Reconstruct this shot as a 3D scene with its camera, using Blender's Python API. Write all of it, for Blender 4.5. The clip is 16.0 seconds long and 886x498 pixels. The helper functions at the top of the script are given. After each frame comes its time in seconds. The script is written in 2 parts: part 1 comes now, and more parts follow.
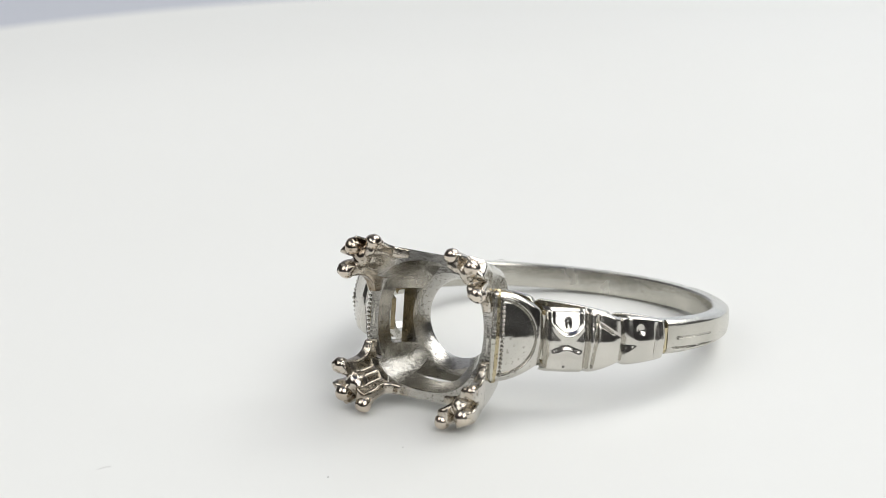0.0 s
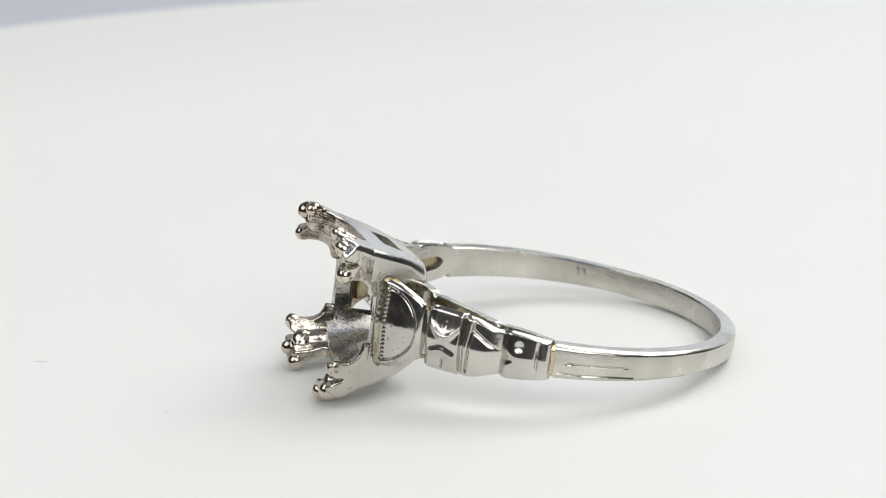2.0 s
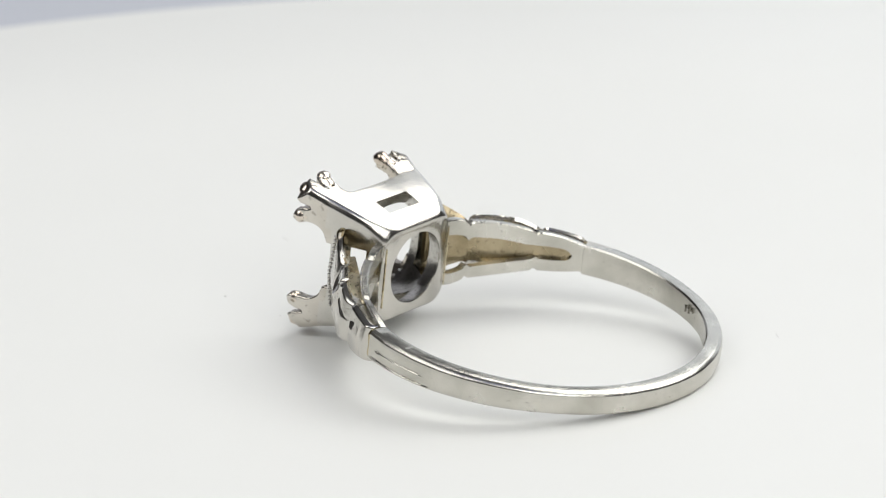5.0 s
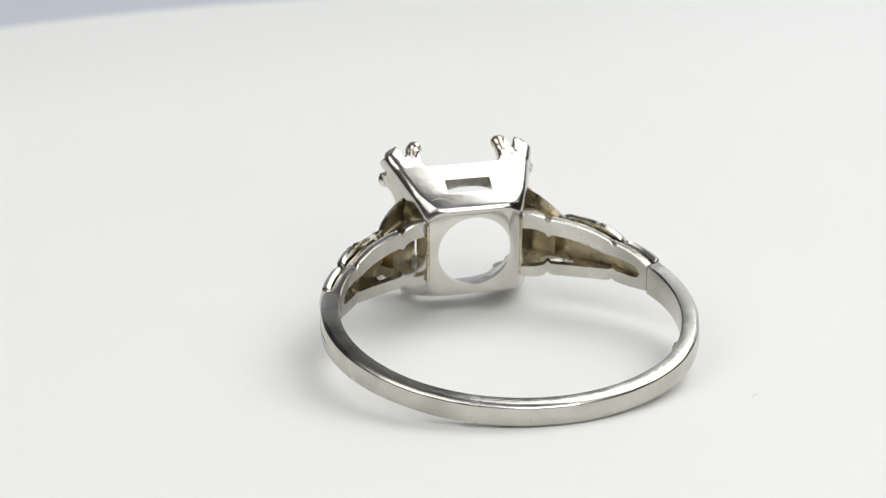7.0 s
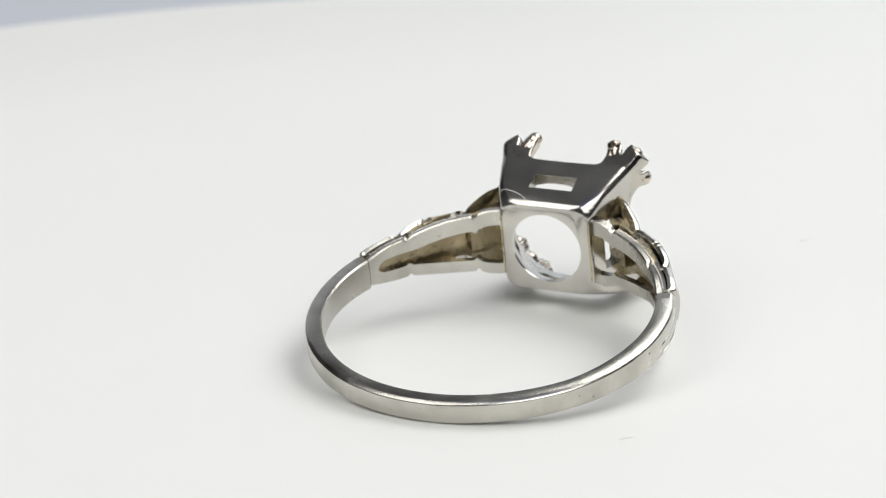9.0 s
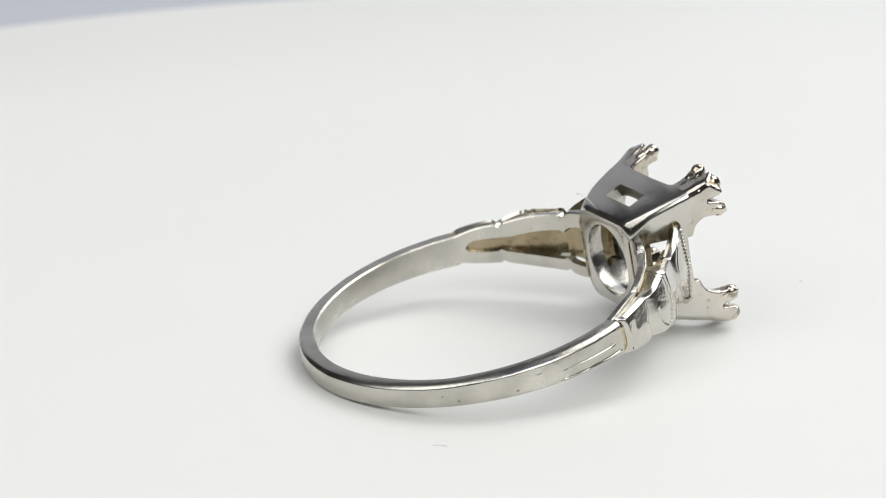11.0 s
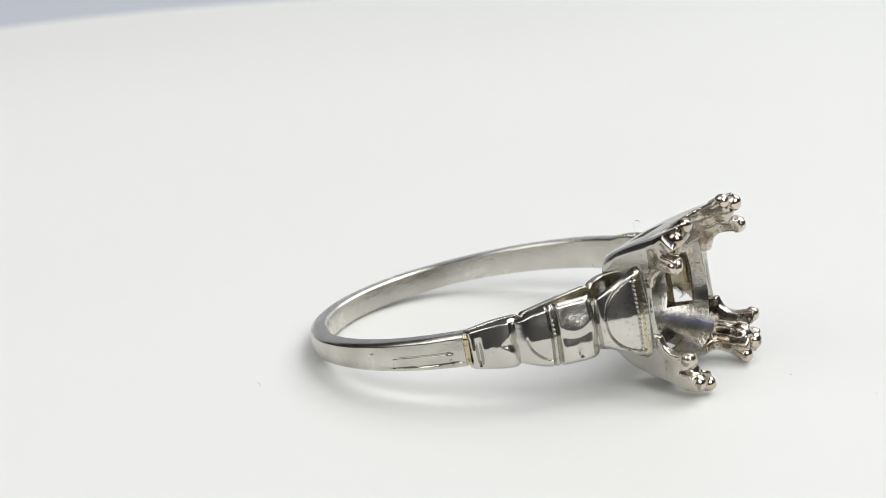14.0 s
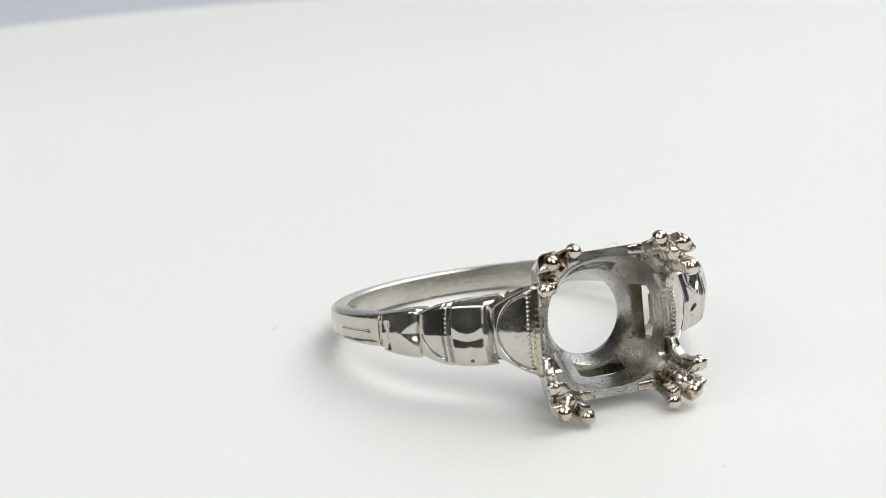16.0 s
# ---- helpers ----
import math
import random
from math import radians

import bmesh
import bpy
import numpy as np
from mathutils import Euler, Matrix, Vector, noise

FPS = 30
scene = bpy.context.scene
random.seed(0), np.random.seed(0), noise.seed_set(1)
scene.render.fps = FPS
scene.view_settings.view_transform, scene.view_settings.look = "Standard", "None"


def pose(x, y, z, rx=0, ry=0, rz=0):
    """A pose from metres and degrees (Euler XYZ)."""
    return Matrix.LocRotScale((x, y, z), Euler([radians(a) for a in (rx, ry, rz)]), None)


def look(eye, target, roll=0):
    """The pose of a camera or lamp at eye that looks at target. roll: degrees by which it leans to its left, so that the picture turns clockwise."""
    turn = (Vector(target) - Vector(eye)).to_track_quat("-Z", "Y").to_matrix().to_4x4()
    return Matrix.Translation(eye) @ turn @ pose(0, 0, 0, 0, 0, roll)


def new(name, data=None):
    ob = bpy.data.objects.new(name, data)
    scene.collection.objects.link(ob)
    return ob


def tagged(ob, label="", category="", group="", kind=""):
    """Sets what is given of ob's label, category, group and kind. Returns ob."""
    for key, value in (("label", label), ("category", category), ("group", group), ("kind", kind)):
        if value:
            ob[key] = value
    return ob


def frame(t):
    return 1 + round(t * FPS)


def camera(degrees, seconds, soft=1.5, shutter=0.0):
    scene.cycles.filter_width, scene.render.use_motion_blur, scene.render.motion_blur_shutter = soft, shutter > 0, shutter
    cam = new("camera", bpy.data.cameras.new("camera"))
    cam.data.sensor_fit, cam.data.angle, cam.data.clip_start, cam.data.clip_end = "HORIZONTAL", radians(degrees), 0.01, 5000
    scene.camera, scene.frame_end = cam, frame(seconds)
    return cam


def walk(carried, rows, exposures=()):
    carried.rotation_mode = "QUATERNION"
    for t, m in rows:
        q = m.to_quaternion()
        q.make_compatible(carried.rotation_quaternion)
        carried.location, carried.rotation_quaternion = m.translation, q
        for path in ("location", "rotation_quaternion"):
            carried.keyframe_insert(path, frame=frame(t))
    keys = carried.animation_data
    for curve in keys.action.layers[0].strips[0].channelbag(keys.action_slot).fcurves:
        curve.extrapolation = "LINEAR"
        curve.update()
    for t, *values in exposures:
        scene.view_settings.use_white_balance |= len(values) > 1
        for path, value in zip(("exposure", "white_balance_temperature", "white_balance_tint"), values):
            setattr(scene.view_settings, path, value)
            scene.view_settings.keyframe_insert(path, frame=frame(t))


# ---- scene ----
# ---- camera: one fixed view of the turning table ----
cam = camera(17.41, 16.0, soft=0.6)
cam.data.dof.use_dof, cam.data.dof.focus_distance, cam.data.dof.aperture_fstop = True, 0.147, 95
CAM = pose(0.0, -0.1443, 0.0508, 90 - 17.356, 0, 1.491) @ pose(0, 0, 0, 0, 0, -1.688)
walk(cam, [(0.0, CAM), (16.0, CAM)], exposures=[(0.0, 0.0), (16.0, 0.0)])

# turn of the table in degrees at each time
TURN = [(0, 0), (0.5, -9.29), (1, -18.87), (1.5, -27.82), (2, -37.8), (2.5, -47.09), (3, -57.05), (3.5, -66.13), (4, -75.86),
        (4.5, -85.4), (5, -94.9), (5.5, -104.5), (6, -114.2), (6.5, -123.8), (7, -133.7), (7.5, -142.4), (8, -152.0), (8.5, -160.8),
        (9, -170.4), (9.5, -179.7), (10, -189.03), (10.5, -198.49), (11, -207.96), (11.5, -217.41), (12, -227.15), (12.5, -235.98), (13, -245.65),
        (13.5, -254.7), (14, -264.6), (14.5, -273.97), (15, -283.7), (15.5, -292.8), (16, -302.5)]
REST = pose(0, 0, 0, 0, 0, -33.5) @ pose(0.000851, 0.001576, 0.00245, -9.35, 0, 0)

# ---- light ----
world = bpy.data.worlds.new("room_dusk")
scene.world = world
world.use_nodes = True
world.node_tree.nodes["Background"].inputs[0].default_value = (0.5, 0.55, 0.62, 1)
world.node_tree.nodes["Background"].inputs[1].default_value = 0.02


def area(name, eye, target, sx, sy, watts, colour):
    data = bpy.data.lights.new(name, "AREA")
    data.shape, data.size, data.size_y, data.energy, data.color = "RECTANGLE", sx, sy, watts, colour
    ob = new(name, data)
    ob.matrix_world = look(eye, target)
    return ob


area("ceiling_panel_light", (0.47, 0.30, 0.75), (0, 0, 0), 0.78, 0.78, 6.6, (0.982, 0.985, 0.977))
area("ceiling_panel_light", (-0.55, -0.35, 0.75), (0, 0, 0), 0.75, 0.75, 3.65, (0.982, 0.98, 0.962))
area("ceiling_panel_light", (0.35, -0.75, 0.70), (0, 0, 0), 0.75, 0.75, 6.12, (0.982, 0.98, 0.962))
# two added lamps, no window known: pale reflections for the metal's north-facing tilt
area("north_fill_light", (1.0, 1.99, 0.8), (1.0, 0, 0.8), 1.8, 1.8, 9.5, (0.88, 0.93, 1.0))
area("north_fill_light", (-0.75, 1.99, 0.8), (-0.75, 0, 0.8), 1.6, 1.8, 4.0, (0.9, 0.92, 1.0))

# added blue lamp with no known source, tints reflections in upward faces
area("blue_fill_light", (0.0, -0.75, 1.99), (0.0, -0.75, 0), 1.5, 0.6, 0.7, (0.24, 0.34, 1.0))

# ---- materials ----


def nodes_of(name):
    m = bpy.data.materials.new(name)
    m.use_nodes = True
    t = m.node_tree
    return m, t.nodes, t.links, t.nodes["Principled BSDF"]


def metal(name, dark, light, rough, spread, pits=0.0, relief=0.00001, grain=2500, edge=0.36, fuzz=0.3, pit=0, stops=(0.3, 0.65)):
    """Cast and worn precious metal: tone, polish and fine pitting vary at two scales."""
    m, n, l, b = nodes_of(name)
    co = n.new("ShaderNodeTexCoord")
    big, small, fine, hole = (n.new("ShaderNodeTexNoise") for _ in range(4))
    for x, scale, detail in ((big, 450, 3), (small, grain, 5), (fine, 9000, 3), (hole, pit or grain, 4)):
        x.inputs["Scale"].default_value, x.inputs["Detail"].default_value = scale, detail
        l.new(co.outputs["Object"], x.inputs["Vector"])
    tone = n.new("ShaderNodeValToRGB")
    tone.color_ramp.elements[0].position, tone.color_ramp.elements[1].position = stops
    tone.color_ramp.elements[0].color, tone.color_ramp.elements[1].color = (*dark, 1), (*light, 1)
    l.new(big.outputs["Fac"], tone.inputs["Fac"])
    colour = tone.outputs["Color"]
    if pits:
        spot = n.new("ShaderNodeValToRGB")
        spot.color_ramp.elements[0].position, spot.color_ramp.elements[1].position = edge, edge + 0.05
        spot.color_ramp.elements[0].color = (1 - pits, 1 - pits * 1.02, 1 - pits * 1.05, 1)
        l.new(hole.outputs["Fac"], spot.inputs["Fac"])
        mix = n.new("ShaderNodeMix")
        mix.data_type, mix.blend_type = "RGBA", "MULTIPLY"
        mix.inputs[0].default_value = 1.0
        l.new(colour, mix.inputs[6]), l.new(spot.outputs["Color"], mix.inputs[7])
        colour = mix.outputs[2]
    l.new(colour, b.inputs["Base Color"])
    b.inputs["Metallic"].default_value = 1.0
    r = n.new("ShaderNodeMapRange")
    r.inputs["From Min"].default_value, r.inputs["From Max"].default_value = 0.3, 0.7
    r.inputs["To Min"].default_value, r.inputs["To Max"].default_value = max(0.02, rough - spread), rough + spread
    l.new(big.outputs["Fac"], r.inputs["Value"]), l.new(r.outputs[0], b.inputs["Roughness"])
    add = n.new("ShaderNodeMath")
    add.operation = "MULTIPLY_ADD"
    add.inputs[1].default_value = fuzz
    l.new(fine.outputs["Fac"], add.inputs[0]), l.new(small.outputs["Fac"], add.inputs[2])
    bump = n.new("ShaderNodeBump")
    bump.inputs["Strength"].default_value, bump.inputs["Distance"].default_value = 0.6, relief
    l.new(add.outputs[0], bump.inputs["Height"]), l.new(bump.outputs[0], b.inputs["Normal"])
    return m


M_POLISH = metal("polished_white_gold", (0.53, 0.515, 0.475), (0.66, 0.636, 0.588), 0.19, 0.05, 0.3, 0.000006, 3200, 0.27, 0.7, 7000)
M_BAND = metal("worn_white_gold", (0.47, 0.455, 0.405), (0.65, 0.63, 0.575), 0.23, 0.07, 0.5, 0.000013, 3000, 0.27, 1.2, 4200, (0.3, 0.62))
M_CAST = metal("unpolished_cast_gold", (0.33, 0.315, 0.28), (0.62, 0.60, 0.56), 0.21, 0.07, 0.62, 0.00002, 5000, 0.35, 0.6, 7500, (0.3, 0.6))
M_INNER = metal("tarnished_yellow_gold", (0.25, 0.20, 0.115), (0.47, 0.395, 0.265), 0.26, 0.08, 0.3, 0.00003, 3000, 0.36)
M_PANEL = metal("pitted_white_gold", (0.50, 0.485, 0.445), (0.65, 0.63, 0.585), 0.17, 0.05, 0.36, 0.00001, 5200, 0.34)
M_PRONG = metal("polished_prong_gold", (0.50, 0.465, 0.41), (0.67, 0.635, 0.575), 0.14, 0.04, 0.3, 0.00001, 3000, 0.33)
M_RASP = metal("grainy_cast_gold", (0.20, 0.15, 0.10), (0.60, 0.55, 0.475), 0.16, 0.07, 0.7, 0.000035, 1700, 0.36, 0.4, 8000, (0.37, 0.50))
M_BEAD = metal("warm_prong_gold", (0.50, 0.42, 0.33), (0.74, 0.67, 0.58), 0.13, 0.04, 0.5, 0.00002, 2500, 0.37)
M_SEAM = metal("yellow_solder_gold", (0.42, 0.355, 0.22), (0.63, 0.56, 0.40), 0.26, 0.08, 0.6, 0.00003, 3000, 0.38, 0.5, 7000)
M_JOINT = metal("pale_solder_gold", (0.48, 0.41, 0.25), (0.66, 0.58, 0.40), 0.22, 0.06, 0.4, 0.00002)


def plain(name, c0, c1, rough, scale, coat=0.0, relief=0.0):
    m, n, l, b = nodes_of(name)
    co, t, ramp = n.new("ShaderNodeTexCoord"), n.new("ShaderNodeTexNoise"), n.new("ShaderNodeValToRGB")
    t.inputs["Scale"].default_value, t.inputs["Detail"].default_value = scale, 6
    ramp.color_ramp.elements[0].color, ramp.color_ramp.elements[1].color = (*c0, 1), (*c1, 1)
    l.new(co.outputs["Object"], t.inputs["Vector"]), l.new(t.outputs["Fac"], ramp.inputs["Fac"])
    l.new(ramp.outputs["Color"], b.inputs["Base Color"])
    b.inputs["Roughness"].default_value, b.inputs["Coat Weight"].default_value = rough, coat
    if relief:
        bump = n.new("ShaderNodeBump")
        bump.inputs["Distance"].default_value = relief
        l.new(t.outputs["Fac"], bump.inputs["Height"]), l.new(bump.outputs[0], b.inputs["Normal"])
    return m


M_DISC = plain("white_satin_plastic", (0.79, 0.792, 0.765), (0.81, 0.812, 0.79), 0.5, 60)
M_TABLE = plain("pale_grey_tabletop", (0.50, 0.52, 0.58), (0.55, 0.57, 0.62), 0.6, 12)
M_WALL = plain("grey_wall_paint", (0.165, 0.158, 0.152), (0.20, 0.19, 0.182), 0.8, 5)
M_CEIL = plain("pale_grey_ceiling_paint", (0.5, 0.5, 0.503), (0.55, 0.55, 0.553), 0.9, 4)
M_DUST = plain("grey_dust", (0.38, 0.37, 0.36), (0.5, 0.48, 0.46), 0.9, 3000)

# ---- mesh helpers; jewellery is drawn in millimetres ----
MM = 0.001


def part(name, bm, material, parent=None, label="", scale=MM, sharp=32, inner=None, where=None):
    """Links a bmesh as one mesh object, smooth but for edges sharper than the angle given."""
    bmesh.ops.recalc_face_normals(bm, faces=bm.faces)
    for f in bm.faces:
        f.smooth = True
    for e in bm.edges:
        e.smooth = len(e.link_faces) == 2 and e.calc_face_angle(0) < radians(sharp)
    for f in bm.faces:
        f.material_index = 1 if inner and where(f.calc_center_median()) else 0
    bmesh.ops.scale(bm, vec=(scale,) * 3, verts=bm.verts)
    me = bpy.data.meshes.new(name)
    bm.to_mesh(me)
    bm.free()
    me.materials.append(material)
    if inner:
        me.materials.append(inner)
    ob = new(name, me)
    ob.parent = parent
    return tagged(ob, label)


def loft(sections, closed=False):
    """A skin over sections with equally many points; ends capped, or joined in a loop."""
    bm = bmesh.new()
    rows = [[bm.verts.new(p) for p in s] for s in sections]
    k = len(rows[0])
    pairs = list(zip(rows, rows[1:])) + ([(rows[-1], rows[0])] if closed else [])
    for a, b in pairs:
        for i in range(k):
            bm.faces.new((a[i], a[(i + 1) % k], b[(i + 1) % k], b[i]))
    if not closed:
        bm.faces.new(rows[0][::-1]), bm.faces.new(rows[-1])
    bmesh.ops.recalc_face_normals(bm, faces=bm.faces)
    return bm


def box(x0, x1, y0, y1, z0, z1):
    return loft([[(x0, y0, z), (x1, y0, z), (x1, y1, z), (x0, y1, z)] for z in (z0, z1)])


def carve(solid, cutters):
    """The solid less the cutters, as a new bmesh."""
    def temp(bm):
        me = bpy.data.meshes.new("temp")
        bm.to_mesh(me)
        bm.free()
        return new("temp", me)
    a, tools = temp(solid), [temp(c) for c in cutters]
    for c in tools:
        mod = a.modifiers.new("cut", "BOOLEAN")
        mod.operation, mod.object, mod.solver = "DIFFERENCE", c, "EXACT"
    bpy.context.view_layer.update()
    me = bpy.data.meshes.new_from_object(a.evaluated_get(bpy.context.evaluated_depsgraph_get()))
    bm = bmesh.new()
    bm.from_mesh(me)
    for ob in (a, *tools):
        old = ob.data
        bpy.data.objects.remove(ob)
        bpy.data.meshes.remove(old)
    bpy.data.meshes.remove(me)
    return bm


def melt(bm, voxel, rounds, lumps):
    """A prong with rounded cast surfaces, lumpier towards its tip."""
    me = bpy.data.meshes.new("temp")
    bm.to_mesh(me)
    bm.free()
    ob = new("temp", me)
    mod = ob.modifiers.new("skin", "REMESH")
    mod.mode, mod.voxel_size = "VOXEL", voxel
    mod = ob.modifiers.new("round", "SMOOTH")
    mod.factor, mod.iterations = 0.5, rounds
    bpy.context.view_layer.update()
    done = bpy.data.meshes.new_from_object(ob.evaluated_get(bpy.context.evaluated_depsgraph_get()))
    out = bmesh.new()
    out.from_mesh(done)
    for v in out.verts:
        k = lumps * min(1, max(0, (-11.0 - v.co.y) / 0.9))
        v.co += noise.noise_vector(v.co * 1.6) * k + noise.noise_vector(v.co * 4.5) * k * 0.2
    bpy.data.objects.remove(ob)
    bpy.data.meshes.remove(me)
    bpy.data.meshes.remove(done)
    return out


def islands(bm):
    """The loose pieces of a bmesh, each as a bmesh of its own."""
    left, out = set(bm.verts), []
    while left:
        todo, seen = [next(iter(left))], set()
        while todo:
            v = todo.pop()
            if v in seen:
                continue
            seen.add(v)
            todo += [e.other_vert(v) for e in v.link_edges]
        left -= seen
        piece, copy = bmesh.new(), {}
        for v in seen:
            copy[v] = piece.verts.new(v.co)
        for f in {f for v in seen for f in v.link_faces}:
            piece.faces.new([copy[v] for v in f.verts])
        out.append(piece)
    return out


def rounded_square(h, r, y, n=7):
    pts = []
    for q in range(4):
        cx, cw = ((h - r), (h - r), -(h - r), -(h - r))[q], ((h - r), -(h - r), -(h - r), (h - r))[q]
        for i in range(n):
            a = radians(90 - 90 * q - 90 * i / (n - 1))
            pts.append((cx + r * math.cos(a), y, cw + r * math.sin(a)))
    return pts


def squircle(h, p, y, n=64):
    pts = []
    for i in range(n):
        a = 2 * math.pi * i / n
        c, s = math.cos(a), math.sin(a)
        pts.append((h * math.copysign(abs(c) ** (2 / p), c), y, h * math.copysign(abs(s) ** (2 / p), s)))
    return pts


def finger(p0, p1, r0, r1, n=16, rough=0.03):
    """A tapered round-ended finger from p0 to a bead of radius r1 at p1."""
    p0, p1 = Vector(p0), Vector(p1)
    d = p1 - p0
    length = d.length
    d.normalize()
    u = d.orthogonal().normalized()
    v = d.cross(u)
    prof = [(-r0 * math.cos(radians(a)), r0 * math.sin(radians(a))) for a in (8, 35, 65, 90)]
    prof += [(length * 0.45, r0 * 0.55 + r1 * 0.36), (length - r1 * 0.95, r1 * 0.86)]
    prof += [(length - r1 * math.cos(radians(a)), r1 * math.sin(radians(a))) for a in (55, 80, 105, 130, 150, 167, 176)]
    secs = []
    for s, r in prof:
        ring = []
        for i in range(n):
            a = 2 * math.pi * i / n
            q = p0 + d * s + (u * math.cos(a) + v * math.sin(a)) * r
            ring.append(q + noise.noise_vector(q * 1.9) * rough)
        secs.append(ring)
    return loft(secs)


def plate(a, b, bulge, half, relief, thick, nu=60, nw=48, flip=1, lift=0.0, back_high=1.0):
    """A carved plate that stands along the plan line a-b: half(s) its half height, relief(s, w) its height over the plan line, w in mm."""
    a, b = Vector((a[0], a[1], 0)), Vector((b[0], b[1], 0))
    along = b - a
    out = Vector((along.y, -along.x, 0)).normalized()
    front, back = [], []
    bm = bmesh.new()
    for i in range(nu + 1):
        s = i / nu
        base = a + along * s + out * bulge * 4 * s * (1 - s)
        h = half(s)
        fr, bk = [], []
        for j in range(nw + 1):
            w = -h + 2 * h * j / nw
            at = Vector((base.x * flip, base.y, w))
            worn = 0.010 * noise.noise(at * 1.7) + 0.003 * noise.noise(at * 6.0)
            p = base + out * (relief(s, w, h) + worn) + Vector((0, 0, w + lift))
            q = base - out * thick + Vector((0, 0, w * back_high + lift))
            fr.append(bm.verts.new((p.x * flip, p.y, p.z)))
            bk.append(bm.verts.new((q.x * flip, q.y, q.z)) if j in (0, nw) or i in (0, nu) else None)
        front.append(fr), back.append(bk)
    for i in range(nu):
        for j in range(nw):
            bm.faces.new((front[i][j], front[i + 1][j], front[i + 1][j + 1], front[i][j + 1]))
    for i in range(nu):
        for j in (0, nw):
            bm.faces.new((front[i][j], back[i][j], back[i + 1][j], front[i + 1][j]))
        bm.faces.new((back[i][0], back[i][nw], back[i + 1][nw], back[i + 1][0])) if 0 < i < nu - 1 else None
    for i in (0, nu):
        for j in range(nw):
            bm.faces.new((front[i][j], front[i][j + 1], back[i][j + 1], back[i][j]))
    bm.faces.new(back[0] + [back[1][nw], back[1][0]])
    bm.faces.new(back[nu] + [back[nu - 1][nw], back[nu - 1][0]])
    return bm


def ridge(v, h, steep=0.2):
    """Two flat facets that meet in a soft ridge, rolled over at the rims."""
    return -steep * h * (math.sqrt(v * v + 0.004) - 0.063) - 0.24 * max(0, (abs(v) - 0.86) / 0.14) ** 2


def cushion(s, a, b, drop):
    """How far a block falls away towards its two ends."""
    return -drop * (max(0, (a - s) / a) ** 2 + max(0, (s - 1 + b) / b) ** 2)


def bell(x, x0, width):
    return math.exp(-((x - x0) / width) ** 2)


def step(x, x0, soft):
    return 1 / (1 + math.exp(-max(-40, min(40, (x - x0) / soft))))


def box_room(name, x0, x1, y0, y1, z0, z1, mat):
    ob = part(name, box(x0, x1, y0, y1, z0, z1), mat, scale=1)
    return tagged(ob, kind="structure")


# ---- the room round the table ----
box_room("floor", -2, 2, -2, 2, -0.86, -0.76, M_WALL)
box_room("ceiling", -2, 2, -2, 2, 2.0, 2.1, M_CEIL)
box_room("wall_west", -2.1, -2, -2, 2, -0.86, 2.1, M_WALL)
box_room("wall_east", 2, 2.1, -2, 2, -0.86, 2.1, M_WALL)
# unseen north wall, its gaps made only for the added fill lamps
box_room("wall_north_left", -2.1, -1.55, 2, 2.1, -0.86, 2.1, M_WALL)
box_room("wall_north_middle", 0.05, 0.1, 2, 2.1, -0.1, 1.7, M_WALL)
box_room("wall_north_right", 1.9, 2.1, 2, 2.1, -0.86, 2.1, M_WALL)
box_room("wall_north_low", -1.55, 1.9, 2, 2.1, -0.86, -0.1, M_WALL)
box_room("wall_north_high", -1.55, 1.9, 2, 2.1, 1.7, 2.1, M_WALL)
box_room("wall_south", -2.1, 2.1, -2.1, -2, -0.86, 2.1, M_WALL)

# ---- table and turntable ----


def spin(profile, n=160):
    """A solid of revolution from a profile of (radius, height)."""
    return loft([[(r * math.cos(2 * math.pi * i / n), r * math.sin(2 * math.pi * i / n), z) for i in range(n)] for r, z in profile])


table = tagged(new("table"), "pale grey table with square legs under the turntable", "table")
part("tabletop", box(-0.6, 0.6, -0.4, 0.6, -0.056, -0.031), M_TABLE, table, scale=1)
for sx in (-0.55, 0.55):
    for sy in (-0.35, 0.55):
        part("leg", box(sx - 0.03, sx + 0.03, sy - 0.03, sy + 0.03, -0.76, -0.056), M_TABLE, table, scale=1)

turntable = tagged(new("turntable"), "round white satin motorised display turntable", "turntable")
part("platter", spin([(0.0002, -0.006), (0.0885, -0.006), (0.0905, -0.005), (0.0913, -0.003), (0.0913, -0.0015), (0.0908, -0.0004),
                      (0.0898, 0.0), (0.06, 0.0), (0.02, 0.0), (0.0002, 0.0)]), M_DISC, turntable, scale=1)
part("base", spin([(0.0002, -0.03088), (0.08, -0.03088), (0.083, -0.029), (0.083, -0.009), (0.081, -0.007), (0.0002, -0.007)]), M_DISC, turntable, scale=1)



def hair(points, r, n=6):
    """A thin bent fibre through the points given."""
    pts = [Vector(p) for p in points]
    secs = []
    for i, p in enumerate(pts):
        d = (pts[min(i + 1, len(pts) - 1)] - pts[max(i - 1, 0)]).normalized()
        u = d.orthogonal().normalized()
        v = d.cross(u)
        secs.append([p + (u * math.cos(2 * math.pi * k / n) + v * math.sin(2 * math.pi * k / n)) * r for k in range(n)])
    return loft(secs)


def crumb(x, y, r):
    bm = bmesh.new()
    bmesh.ops.create_icosphere(bm, subdivisions=2, radius=r, matrix=Matrix.Translation((x, y, r * 0.7)))
    for v in bm.verts:
        v.co += noise.noise_vector(v.co * 9) * r * 0.5
    return bm


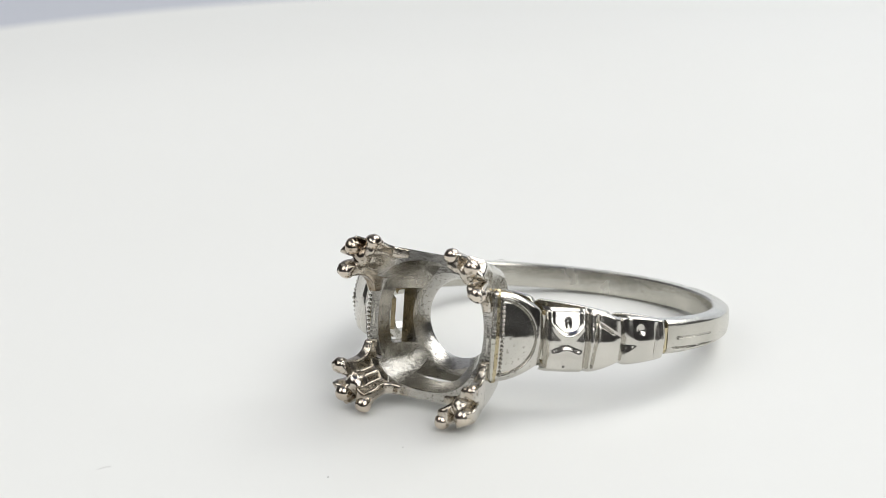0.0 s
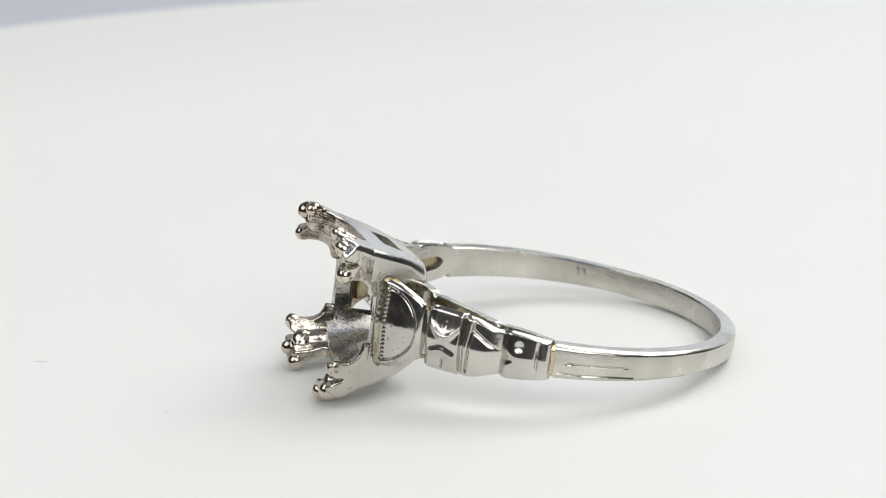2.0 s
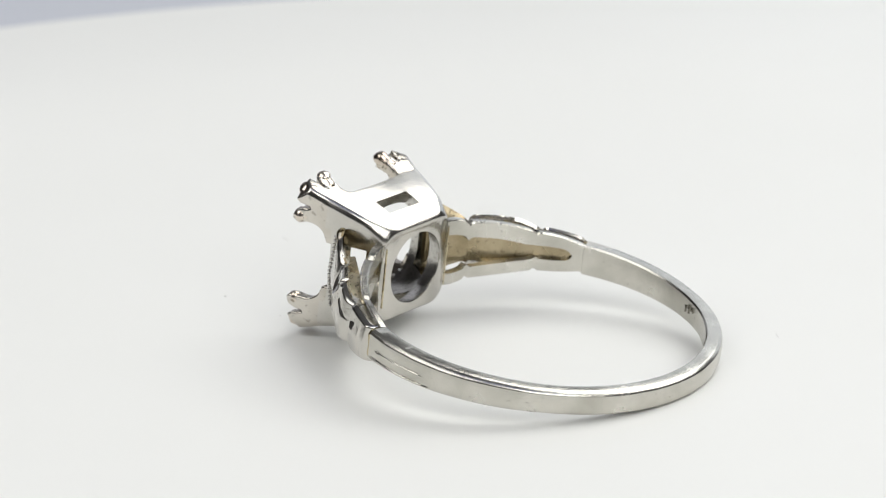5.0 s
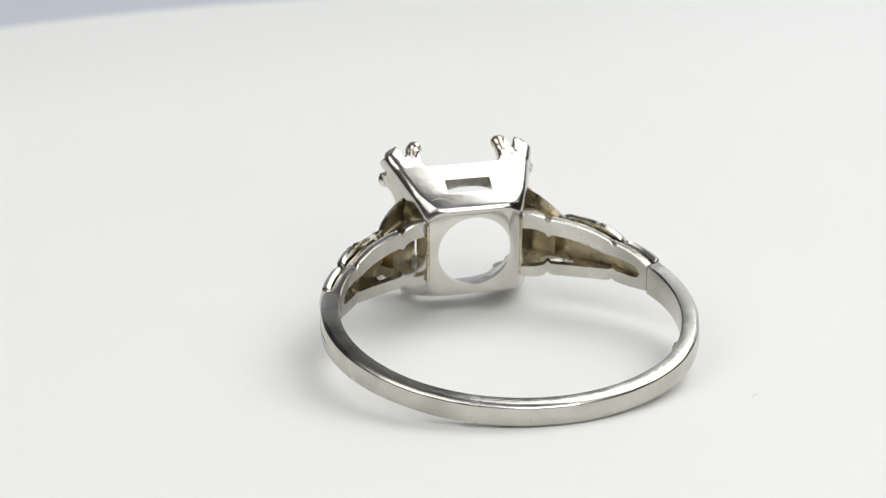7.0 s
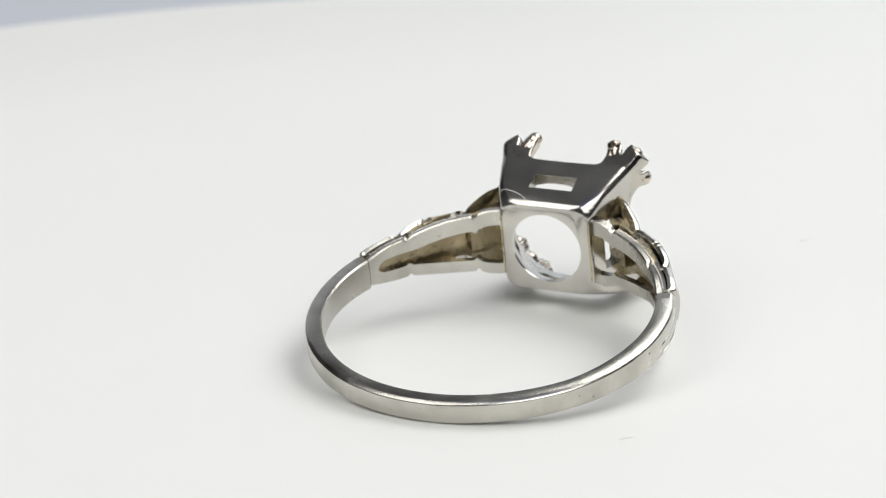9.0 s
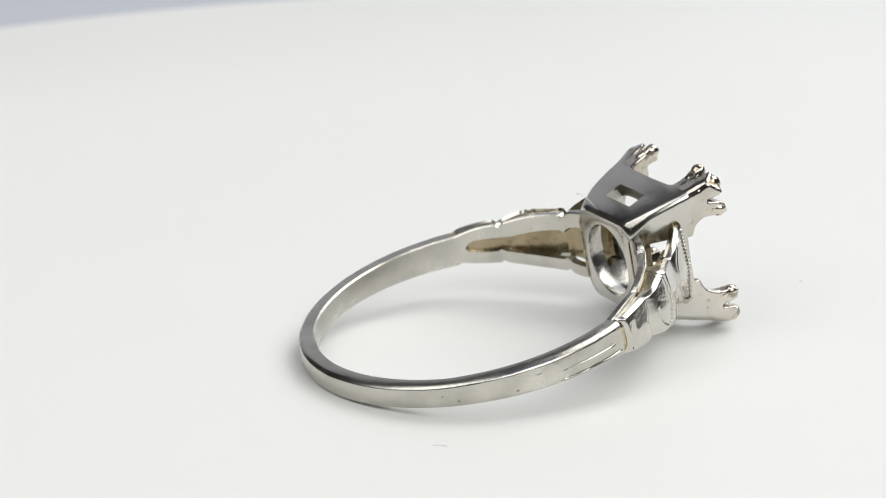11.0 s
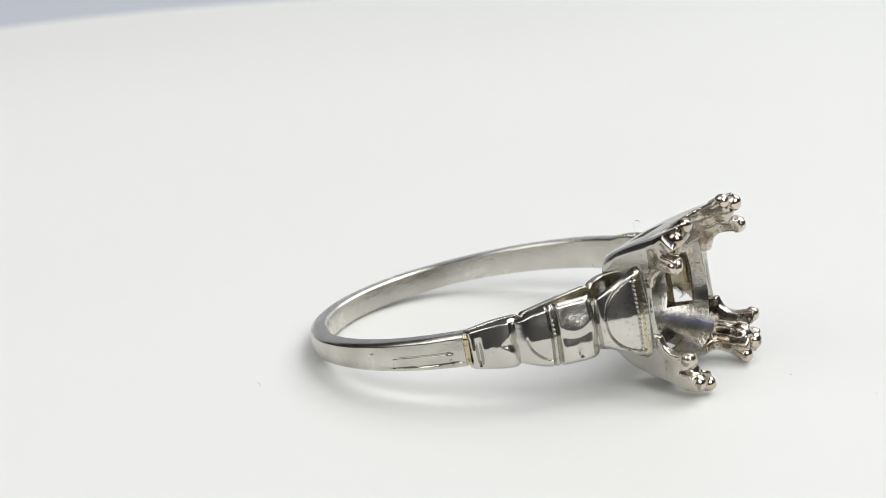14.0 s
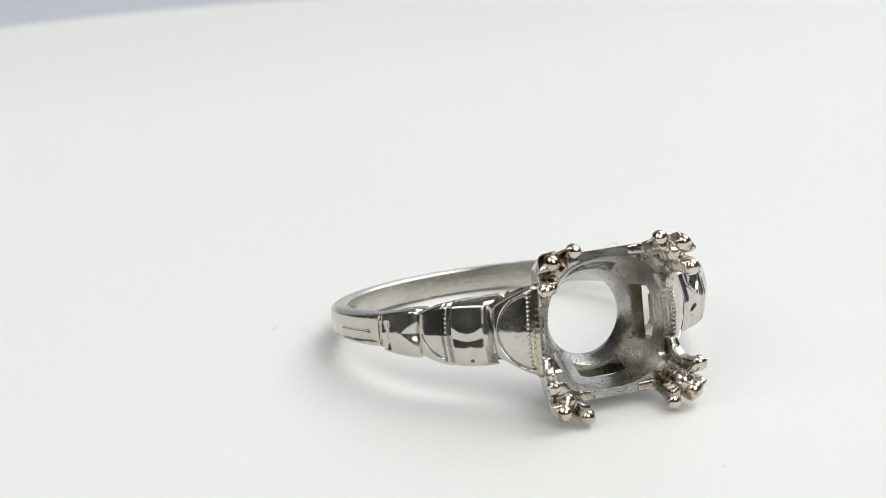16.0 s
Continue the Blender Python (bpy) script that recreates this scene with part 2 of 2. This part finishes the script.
part("dust_speck", crumb(-9.05, -17.23, 0.035), M_DUST, turntable, "tiny dark dust speck")
part("dust_speck", crumb(-5.63, -13.55, 0.03), M_DUST, turntable, "tiny dark dust speck")
part("lint_fibre", hair([(-2.6, 13.75, 0.03), (-2.85, 13.66, 0.05), (-3.05, 13.6, 0.04), (-3.3, 13.62, 0.03)], 0.010), M_DUST, turntable, "short grey lint fibre")
part("lint_fibre", hair([(-20.2, -15.7, 0.03), (-20.0, -15.55, 0.06), (-19.8, -15.4, 0.05), (-19.6, -15.32, 0.03)], 0.010), M_DUST, turntable, "short grey lint fibre")

# ---- the ring ----
ring = tagged(new("ring"), "worn white gold ring with empty square setting lying on turntable", "ring")


def head_half(y):
    u = (-7.9 - y) / 3.3
    return 2.64 + 0.335 * (-7.9 - y) + 0.07 * math.sin(math.pi * min(1, max(0, u)))


def head_loft(ys):
    return loft([rounded_square(head_half(y) - d, max(0.42, 0.95 - 0.5 * (-7.9 - y)), y) for y, d in ys])


def bore():
    rows = ((-7.0, 2.02, 2), (-7.95, 2.02, 2), (-8.3, 2.1, 2), (-8.9, 2.42, 2.05), (-9.6, 2.78, 2.15), (-10.4, 3.06, 2.25), (-11.2, 3.32, 2.4), (-12.0, 3.56, 2.6), (-13.4, 3.98, 2.9))
    return loft([squircle(h, p, y) for y, h, p in rows])


def prong_bore():
    rows = ((-10.1, 2.94, 4), (-10.6, 3.1, 4), (-11.2, 3.3, 4), (-12.0, 3.55, 4), (-12.5, 3.62, 4), (-13.6, 3.72, 4))
    return loft([squircle(h, p, y) for y, h, p in rows])


def notch(axis, depth, width, sag):
    """A round-bottomed gap between two prongs, across the whole head."""
    prof = [(-width, -14.5), (-width, depth - 0.12), (-width + 0.12, depth)]
    prof += [(width * t, depth + sag * (1 - t * t)) for t in (-0.7, -0.4, 0, 0.4, 0.7)]
    prof += [(width - 0.12, depth), (width, depth - 0.12), (width, -14.5)]
    if axis == "w":
        return loft([[(a, y, w) for a, y in prof] for w in (-6, 6)])
    return loft([[(x, y, a) for a, y in prof] for x in (-6, 6)])


def fork(axis):
    """The gap between two prongs, which spread in a fillet towards their foot."""
    if axis == "w":
        prof = [(2.15, -14.5), (2.15, -11.62), (2.1, -11.42), (1.97, -11.27), (1.75, -11.19), (1.3, -11.15), (1.2, -10.2)]
    else:
        prof = [(2.15, -14.5), (2.15, -11.95), (2.08, -11.7), (1.92, -11.45), (1.68, -11.27), (1.25, -11.15), (1.2, -10.2)]
    prof = [(-a, y) for a, y in prof] + prof[::-1]
    if axis == "w":
        return loft([[(a, y, w) for a, y in prof] for w in (-6, 6)])
    return loft([[(x, y, a) for a, y in prof] for x in (-6, 6)])


gallery = carve(head_loft([(-7.82, 0.12), (-7.92, 0.02), (-8.1, 0), (-8.5, 0), (-9, 0), (-9.5, 0), (-10, 0), (-10.6, 0), (-11.2, 0)]),
                [bore(), notch("w", -11.15, 2.15, 0.06), notch("x", -10.85, 2.1, 0.06), box(-1.25, 1.25, -9.95, -8.95, -6, 6), box(-6, 6, -10.1, -8.85, -1.4, 1.4)])


def in_bore(c):
    return max(abs(c.x), abs(c.z)) < head_half(c.y) - 0.1 and c.y < -7.95


def in_prong(c):
    return max(abs(c.x), abs(c.z)) < head_half(c.y) - 0.12


part("gallery", gallery, M_POLISH, ring, "square gallery with four windows and a pitted grey bore", inner=M_CAST, where=in_bore)


def lobes(axis, sign):
    """Cuts the tips of the prongs on one side of the head into round-ended lobes with a notch between them."""
    prof = [(1.6, -14.5), (1.6, -12.2), (1.9, -12.6), (2.0, -12.92), (2.34, -13.12), (2.74, -13.02), (2.9, -12.7), (3.03, -11.85),
            (3.16, -12.7), (3.34, -13.04), (3.62, -13.10), (3.95, -13.06), (6, -13.2), (6, -14.5)]
    if axis == "w":
        return loft([[(a * sign, y + 0.08, w) for a, y in prof] for w in (-6, 6)])
    return loft([[(x, y + 0.08, a * sign) for a, y in prof] for x in (-6, 6)])


def corner_cut(sx, sw):
    """Rounds off the outer tip of one corner prong."""
    prof = [(5.15, -14.5), (5.0, -13.25), (5.28, -13.08), (5.49, -12.8), (5.62, -12.4), (5.72, -12.0), (7.5, -11.4), (7.5, -14.5)]
    q = math.sqrt(0.5)
    return loft([[(sx * q * (d + e), y, sw * q * (d - e)) for d, y in prof] for e in (-2.2, 2.2)])


shell = carve(head_loft([(-10.4, 0.06), (-10.9, 0.02), (-11.3, -0.002), (-11.8, -0.012), (-12.4, -0.02), (-13.3, 0.0)]),
              [prong_bore(), fork("w"), fork("x")] + [lobes(a, k) for a in "wx" for k in (1, -1)] + [corner_cut(a, b) for a in (1, -1) for b in (1, -1)])
for piece in islands(shell):
    mid = sum((v.co for v in piece.verts), Vector()) / len(piece.verts)
    sx, sw = math.copysign(1, mid.x), math.copysign(1, mid.z)
    core = finger((3.05 * sx, -10.9, 3.05 * sw), (3.22 * sx, -12.3, 3.24 * sw), 0.62, 0.56)
    held = bpy.data.meshes.new("temp")
    core.to_mesh(held)
    core.free()
    piece.from_mesh(held)
    bpy.data.meshes.remove(held)
    low = 0.09 if sw < 0 else 0.05
    prong = part("prong", melt(piece, 0.055, 15, 0.03), M_PRONG, ring, inner=M_RASP, where=in_prong)
    wob = lambda k: 1 + 0.10 * noise.noise(Vector((sx * 3.1 + k, sw * 5.7, k * 1.7)))
    part("bead", finger((3.45 * sx, -12.2, 3.45 * sw), (3.57 * sx, -12.78, (3.64 + low) * sw), 0.40, 0.45 * wob(1), 20, 0.06), M_BEAD, prong)
    part("bead", finger((3.70 * sx, -12.05, 2.54 * sw), (3.94 * sx, -12.70, 2.42 * sw), 0.33, 0.41 * wob(2), 20, 0.06), M_BEAD, prong)
    part("bead", finger((2.50 * sx, -12.1, 3.80 * sw), (2.37 * sx, -12.76, (4.06 + low) * sw), 0.33, 0.40 * wob(3), 20, 0.06), M_BEAD, prong)

# shank: a rounded band with engraved lines near the shoulders
PHI0 = -18.6
# small knocks in the band: angle, height and size
PITS = ((112, -0.24, 0.10), (113.2, -0.21, 0.06), (161, -0.29, 0.10), (168, 0.27, 0.08), (36, 0.02, 0.08), (50, -0.22, 0.10), (51.5, -0.38, 0.07), (139, 0.1, 0.05), (20, -0.3, 0.05), (194, -0.35, 0.05))


def shank():
    secs = []
    n = 440
    for i in range(n + 1):
        phi = PHI0 + (180 - 2 * PHI0) * i / n
        e = min(phi - PHI0, 180 - PHI0 - phi)
        f = min(1, e / 60)
        h = 0.87 - 0.20 * f
        ro, ri = 9.75, 8.74 + 0.09 * f
        sec = []
        m = 40
        for j in range(m + 1):
            w = -h + 2 * h * j / m
            k = abs(w) / h
            w *= 1 if w > 0 else 1 - 0.1 * f
            r = ro - 0.06 * k * k - 0.21 * max(0, (k - 0.72) / 0.28) ** 1.8
            r -= 0.07 * bell(w, -0.02, 0.035) * step(e, 4.5, 0.5) * (1 - step(e, 22, 1.2))
            r -= 0.07 * bell(w, -0.54, 0.035) * step(e, 1.0, 0.4) * (1 - step(e, 26, 1.2))
            r -= 0.09 * bell(w, -0.02, 0.07) * bell(e, 4.6, 0.7)
            r += 0.02 * noise.noise(Vector((phi * 0.12, w * 2, 3))) + 0.004 * noise.noise(Vector((phi * 0.9, w * 5, 7)))
            r -= sum(0.045 * bell((phi - a) * 0.17, 0, d) * bell(w, b, d * 0.6) for a, b, d in PITS)
            sec.append((r, w))
        sec += [(ri + 0.10, h), (ri + 0.02, h - 0.09), (ri, h * 0.4), (ri, -h * 0.4), (ri + 0.02, -h * (1 - 0.1 * f) + 0.09), (ri + 0.10, -h * (1 - 0.1 * f))]
        c, s = math.cos(radians(phi)), math.sin(radians(phi))
        secs.append([(r * c * (1 + 0.012 * f) - 0.28 * f, r * s * (1 + 0.017 * f) + 0.027 * f, w - 0.0264 * (r * s + 3.1) + 0.008 * r * c * f - 0.08) for r, w in sec])
    return loft(secs)


part("shank", shank(), M_BAND, ring, "smooth worn band with engraved lines")

# maker's stamp inside the band, three worn marks
for k, tall in enumerate((0.34, 0.28)):
    phi = radians(150.5 - 2.2 * k)
    mark = part("stamp_mark", loft([[(8.805 * math.cos(phi + a) - 0.07, 8.805 * 1.027 * math.sin(phi + a), 0.05 + b - 0.028 * 7.4) for a, b in ((-0.008, -tall / 2), (0.008, -tall / 2 + 0.05), (0.010, tall / 2), (-0.006, tall / 2))],
                               [(8.6 * 1.04 * math.cos(phi + a) - 0.07, 8.6 * 1.04 * 1.027 * math.sin(phi + a), 0.05 + b - 0.028 * 7.4) for a, b in ((-0.008, -tall / 2), (0.008, -tall / 2 + 0.05), (0.010, tall / 2), (-0.006, tall / 2))]]),
                M_CAST, ring, "worn dark stamped mark")

# shoulders
SKIN = ((3.35, -10.3), (4.75, -8.6), (6.4, -6.95), (7.6, -5.3), (8.75, -3.15))


def skin_at(s):
    k = min(3, int(s * 4))
    f = s * 4 - k
    return tuple(SKIN[k][i] + f * (SKIN[k + 1][i] - SKIN[k][i]) for i in (0, 1))


def rail_line(s):
    """Inner edge, way to the skin and height of a shoulder at s, from the head (0) to the band (1)."""
    phi = radians(-71.5 + (71.5 + PHI0) * s)
    r = 8.42 + 0.30 * s
    inner = Vector((r * math.cos(phi), r * math.sin(phi), 0))
    o = skin_at(s)
    d = Vector((o[0], o[1], 0)) - inner
    top = 1.93 - 1.16 * s ** 0.9 + 0.04 * math.sin(math.pi * s)
    k = (s / 0.185, (s - 0.185) / 0.49, (s - 0.675) / 0.325)[(s > 0.185) + (s > 0.675)]
    top += 0.10 * math.sin(math.pi * k) - 0.18 * bell(s, 0.185, 0.016) - 0.15 * bell(s, 0.675, 0.014)
    return inner, d.normalized(), d.length, top


def rail(side, flip):
    """The upper or lower inner bar of a shoulder, from the head's base to the band."""
    secs = []
    n = 80
    for i in range(n + 1):
        s = i / n
        inner, way, reach, top = rail_line(s)
        wide = min(reach, 0.46 - 0.06 * step(s, 0.2, 0.02))
        low = max(0.36, top - (0.88 if side > 0 else 0.66) - 0.05 * math.sin(math.pi * s)) * math.sqrt(max(0.0, 1 - max(0.0, (s - 0.84) / 0.08) ** 2))
        q = [(0, low), (0, top - 0.08), (0.08, top), (wide - 0.05, top), (wide, top - 0.05), (wide, low)]
        secs.append([((inner + way * k).x * flip, (inner + way * k).y, w * side) for k, w in q])
    return loft(secs)


def roof(side, flip):
    """The sunk floor of the groove between the bar and the carved blocks."""
    secs = []
    n = 40
    for i in range(n + 1):
        s = 0.37 + 0.63 * i / n
        inner, way, reach, top = rail_line(s)
        low = max(0.42, top - 0.62) * math.sqrt(max(0.0, 1 - max(0.0, (s - 0.84) / 0.08) ** 2))
        q = [(0.3, low), (0.3, top - 0.3), (reach + 0.1, top - 0.32), (reach + 0.1, low)]
        secs.append([((inner + way * k).x * flip, (inner + way * k).y, w * side) for k, w in q])
    return loft(secs)


def rail_grain(side, flip):
    """Milled beads along the groove side of the bar."""
    bm = bmesh.new()
    for i in range(44):
        inner, way, reach, top = rail_line(0.22 + 0.44 * i / 29 if i < 30 else 0.70 + 0.26 * (i - 30) / 13)
        p = inner + way * 0.43
        bmesh.ops.create_icosphere(bm, subdivisions=1, radius=0.065, matrix=Matrix.Translation((p.x * flip, p.y, (top - 0.04) * side)))
    return bm


def d_half_one(s):
    return 1.15 + 1.18 * max(0, 1 - s ** 1.45) ** 0.82


def d_half_two(s):
    return 1.15 + 1.18 * max(0, 1 - s ** 1.05) ** 0.97


def d_relief(s, w, h):
    rr = math.hypot(s / 0.98, w / 2.36)
    inside = 1 - step(rr, 0.79, 0.012)
    rim = max(0.0, rr - 0.81) / 0.22
    z = ridge(w / 2.4, 2.4, 0.11) + 0.10 - 0.03 * inside - (1 - inside) * 0.12 * min(1.3, rim) ** 2
    z -= 0.12 * bell(rr, 0.79, 0.018)
    z -= 0.20 * max(0, (abs(w) / h - 0.88) / 0.12) ** 2 + 0.34 * max(0, (s - 0.82) / 0.18) ** 2
    return z


def h_half(s):
    return 1.62 - 0.14 * s - 0.42 * step(s, 0.80, 0.08) + 0.05 * math.sin(math.pi * s)


def h_relief_one(s, w, h):
    v = w / h
    bar = step(s, 0.09, 0.016) * (1 - step(s, 0.44, 0.014))
    z = ridge(v, h) + 0.19 + cushion(s, 0.1, 0.2, 0.40)
    cup = ((s - 0.27) / 0.15) ** 2
    z -= 0.10 * bar
    z += 0.13 * bar * bell(v, 0.16 + 0.22 * cup, 0.10)
    z += 0.14 * bar * bell(v, -0.36 + 0.06 * math.cos((s - 0.26) * 20), 0.14)
    z -= 0.15 * bar * max(0, v - 0.2 - 0.22 * cup)
    z -= 0.07 * bell(s, 0.275, 0.028) * bell(v, 0.52, 0.13)
    z -= 0.10 * bell(s, 0.25, 0.03) * bell(v, -0.72, 0.17)
    z -= 0.28 * bell(s, 0.505, 0.030) + 0.19 * bell(s - 0.03 * v, 0.605, 0.017) * (1 - step(abs(v), 0.85, 0.05))
    z -= 0.12 * bell(v, 0.60 - 1.4 * (s - 0.64), 0.06) * step(s, 0.63, 0.01) * (1 - step(s, 0.86, 0.03))
    return z


def h_relief_two(s, w, h):
    v = w / h
    bar = step(s, 0.08, 0.016) * (1 - step(s, 0.455, 0.014))
    z = ridge(v, h) + 0.19 + cushion(s, 0.1, 0.2, 0.40)
    cup = ((s - 0.265) / 0.17) ** 2
    upper = math.sqrt((v - 0.05 - 0.20 * min(1.3, cup)) ** 2 + 0.002)
    lower = math.sqrt((v + 0.40) ** 2 + 0.004)
    z -= bar * (0.06 + 0.31 * (min(upper, lower) - math.sqrt(v * v + 0.004)))
    z -= 0.13 * bell(s, 0.24, 0.042) * bell(v, -0.68, 0.20)
    z -= 0.26 * bell(s, 0.495, 0.022) + 0.16 * bell(s, 0.575, 0.012)
    rr = math.hypot((s - 0.56) / 0.30, (v - 0.1) / 0.85)
    z -= 0.11 * bell(rr, 1.0, 0.035) * step(s, 0.6, 0.02) * (1 - step(v, 0.1, 0.04))
    return z


def a_half(s):
    return 1.28 - 0.30 * s + 0.05 * math.sin(math.pi * s) - 0.10 * bell(s, 0, 0.06)


def a_relief_one(s, w, h):
    v = w / h
    z = ridge(v, h) + 0.15 + cushion(s, 0.2, 0.12, 0.30)
    z -= 0.13 * bell(s, 0.36, 0.07) * bell(v, 0.42, 0.17)
    tri = max(0.0, 0.30 - s) / 0.30
    z -= 0.30 * tri * math.exp(-((v + 0.12) / (0.06 + 0.26 * tri)) ** 2)
    z -= 0.14 * bell(s, 0.72, 0.035) * max(0, 1 - (v / 0.85) ** 2)
    return z


def a_relief_two(s, w, h):
    v = w / h
    z = ridge(v, h) + 0.15 + cushion(s, 0.2, 0.12, 0.30)
    tri = max(0.0, 0.34 - s) / 0.34
    z -= 0.30 * tri * math.exp(-((v - 0.02) / (0.05 + 0.3 * tri)) ** 2)
    z -= 0.04 * bell(s, 0.5, 0.035) * bell(v, -0.1, 0.1) + 0.04 * bell(s, 0.36, 0.04) * bell(v, -0.65, 0.1)
    z -= 0.26 * bell(s, 0.765, 0.055) * max(0, 1 - ((v + 0.22) / 0.80) ** 2)
    z -= 0.24 * bell(s, 0.955, 0.035) * max(0, 1 - ((v + 0.2) / 0.85) ** 2)
    return z


def milgrain(a, w0, w1, count, r, flip):
    """A row of tiny raised beads up a plate."""
    bm = bmesh.new()
    for i in range(count):
        w = w0 + (w1 - w0) * i / (count - 1)
        k = ridge(w / 2.4, 2.4, 0.11) + 0.07
        p = (flip * (a[0] + 0.753 * k), a[1] - 0.658 * k, w)
        bmesh.ops.create_icosphere(bm, subdivisions=1, radius=r, matrix=Matrix.Translation(p))
    return bm


def divider_grain(a, b, bulge, s, v0, v1, count, flip, lift):
    """Small beads down the upright line between two fields of a carved block."""
    a, b = Vector((a[0], a[1], 0)), Vector((b[0], b[1], 0))
    along = b - a
    out = Vector((along.y, -along.x, 0)).normalized()
    bm = bmesh.new()
    for i in range(count):
        w = (v0 + (v1 - v0) * i / (count - 1)) * h_half(s)
        p = a + along * s + out * (bulge * 4 * s * (1 - s) + 0.185 + ridge(w / h_half(s), h_half(s)))
        bmesh.ops.create_icosphere(bm, subdivisions=2, radius=0.075, matrix=Matrix.Translation((p.x * flip, p.y, w + lift)))
    return bm


def edge_grain(a, b, bulge, half, s0, s1, count, side, flip, lift=0.0):
    """Fine milled beads along the inner edge of a plate's rim."""
    a, b = Vector((a[0], a[1], 0)), Vector((b[0], b[1], 0))
    along = b - a
    out = Vector((along.y, -along.x, 0)).normalized()
    bm = bmesh.new()
    for i in range(count):
        s = s0 + (s1 - s0) * i / (count - 1)
        p = a + along * s + out * (bulge * 4 * s * (1 - s) - 0.44)
        bmesh.ops.create_icosphere(bm, subdivisions=1, radius=0.045, matrix=Matrix.Translation((p.x * flip, p.y, (half(s) - 0.03) * side + lift)))
    return bm


def behind_skin(c):
    """Whether a point of the shoulder's wall is on its side towards the finger."""
    a, d = Vector((3.3, -10.1)), Vector((5.4, 6.8))
    p = Vector((abs(c.x), c.y)) - a
    s = p.dot(d) / d.length_squared
    off = (p.x * d.y - p.y * d.x) / d.length
    return off < 0.62 * 4 * s * (1 - s) - 0.2


def behind_panel(c):
    a, d = Vector((3.86, -10.45)), Vector((1.6, 1.83))
    p = Vector((abs(c.x), c.y)) - a
    return (p.x * d.y - p.y * d.x) / d.length < -0.32


for flip, d_half, h_relief, a_relief in ((1, d_half_one, h_relief_one, a_relief_one), (-1, d_half_two, h_relief_two, a_relief_two)):
    shoulder = part("shoulder", plate((3.3, -10.1), (8.7, -3.3), 0.62, lambda s: 1.3 - 0.62 * s, lambda s, w, h: 0.0, 0.34, 40, 6, flip), M_BAND, ring,
                    "stepped openwork shoulder with carved blocks", inner=M_INNER, where=behind_skin)
    for side in (1, -1):
        part("rail", rail(side, flip), M_BAND, shoulder)
        part("groove_floor", roof(side, flip), M_SEAM, shoulder, "yellow gold groove floor")
        part("milgrain", rail_grain(side, flip), M_POLISH, shoulder)
        part("milgrain", edge_grain((3.86, -10.45), (5.46, -8.62), 0.06, lambda s: 0.83 * d_half(s), 0.08, 0.9, 20, side, flip), M_POLISH, shoulder)
        part("milgrain", edge_grain((5.38, -8.68), (8.2, -5.46), 0.32, lambda s: 0.89 * h_half(s), 0.06, 0.7, 26, side, flip, -0.11), M_POLISH, shoulder)
    part("d_panel", plate((3.86, -10.45), (5.46, -8.62), 0.06, d_half, d_relief, 0.52, 80, 84, flip, 0.0, 0.82), M_PANEL, shoulder, inner=M_INNER, where=behind_panel)
    part("web", plate((3.3, -9.9), (4.85, -8.2), 0.0, lambda s: 0.8 - 0.1 * s, lambda s, w, h: 0.1 - 0.05 * (w / h) ** 2, 0.45, 20, 20, flip), M_INNER, shoulder, "tarnished yellow web")
    part("seam", plate((3.76, -10.565), (3.88, -10.44), 0.0, lambda s: 2.36, lambda s, w, h: ridge(w / 2.4, 2.4, 0.11) + 0.07, 0.5, 4, 40, flip), M_SEAM, shoulder, "yellow solder seam")
    part("collar", plate((3.40, -10.82), (3.77, -10.55), 0.0, lambda s: 2.26, lambda s, w, h: ridge(w / 2.4, 2.4, 0.10) + 0.05 - 0.004 * math.sin(w * 19), 0.55, 6, 110, flip), M_BAND, shoulder)
    part("milgrain", milgrain((4.03, -10.36), -1.95, 1.95, 19, 0.10, flip), M_POLISH, shoulder)
    part("carved_block", plate((5.38, -8.68), (8.2, -5.46), 0.32, h_half, h_relief, 0.46, 150, 90, flip, -0.11, 0.88), M_POLISH, shoulder)
    part("arrow_block", plate((8.10, -5.56), (9.25, -3.28), 0.1, a_half, a_relief, 0.46, 80, 60, flip, -0.12, 0.92), M_POLISH, shoulder)
    part("seam", plate((9.17, -3.36), (9.25, -3.12), 0.0, lambda s: 0.79, lambda s, w, h: -0.06 - 0.12 * max(0, abs(w / h) - 0.7) / 0.3, 0.5, 4, 20, flip, -0.08), M_JOINT, shoulder,
         "pale yellow solder seam")
    part("seam", box(*sorted((2.53 * flip, 2.62 * flip)), -7.84, -7.79, -1.7, 1.7), M_SEAM, shoulder, "yellow solder seam")
    if flip < 0:
        part("milgrain", divider_grain((5.38, -8.68), (8.2, -5.46), 0.32, 0.537, -0.72, 0.55, 10, flip, -0.11), M_POLISH, shoulder)

part("lint_fibre", hair([(1.15, -8.1, 2.78), (1.4, -8.0, 3.05), (1.75, -7.85, 3.28), (2.1, -7.8, 3.36), (2.35, -7.82, 3.28), (2.4, -7.9, 3.12)], 0.02),
     plain("pale_lint", (0.6, 0.6, 0.58), (0.75, 0.75, 0.72), 0.9, 2000), ring, "pale curled lint fibre")

# ---- what turns ----


def motions():
    walk(turntable, [(t, pose(0, 0, -0.00012, 0, 0, a)) for t, a in TURN])
    walk(ring, [(t, pose(0, 0, 0, 0, 0, a) @ REST) for t, a in TURN])


motions()
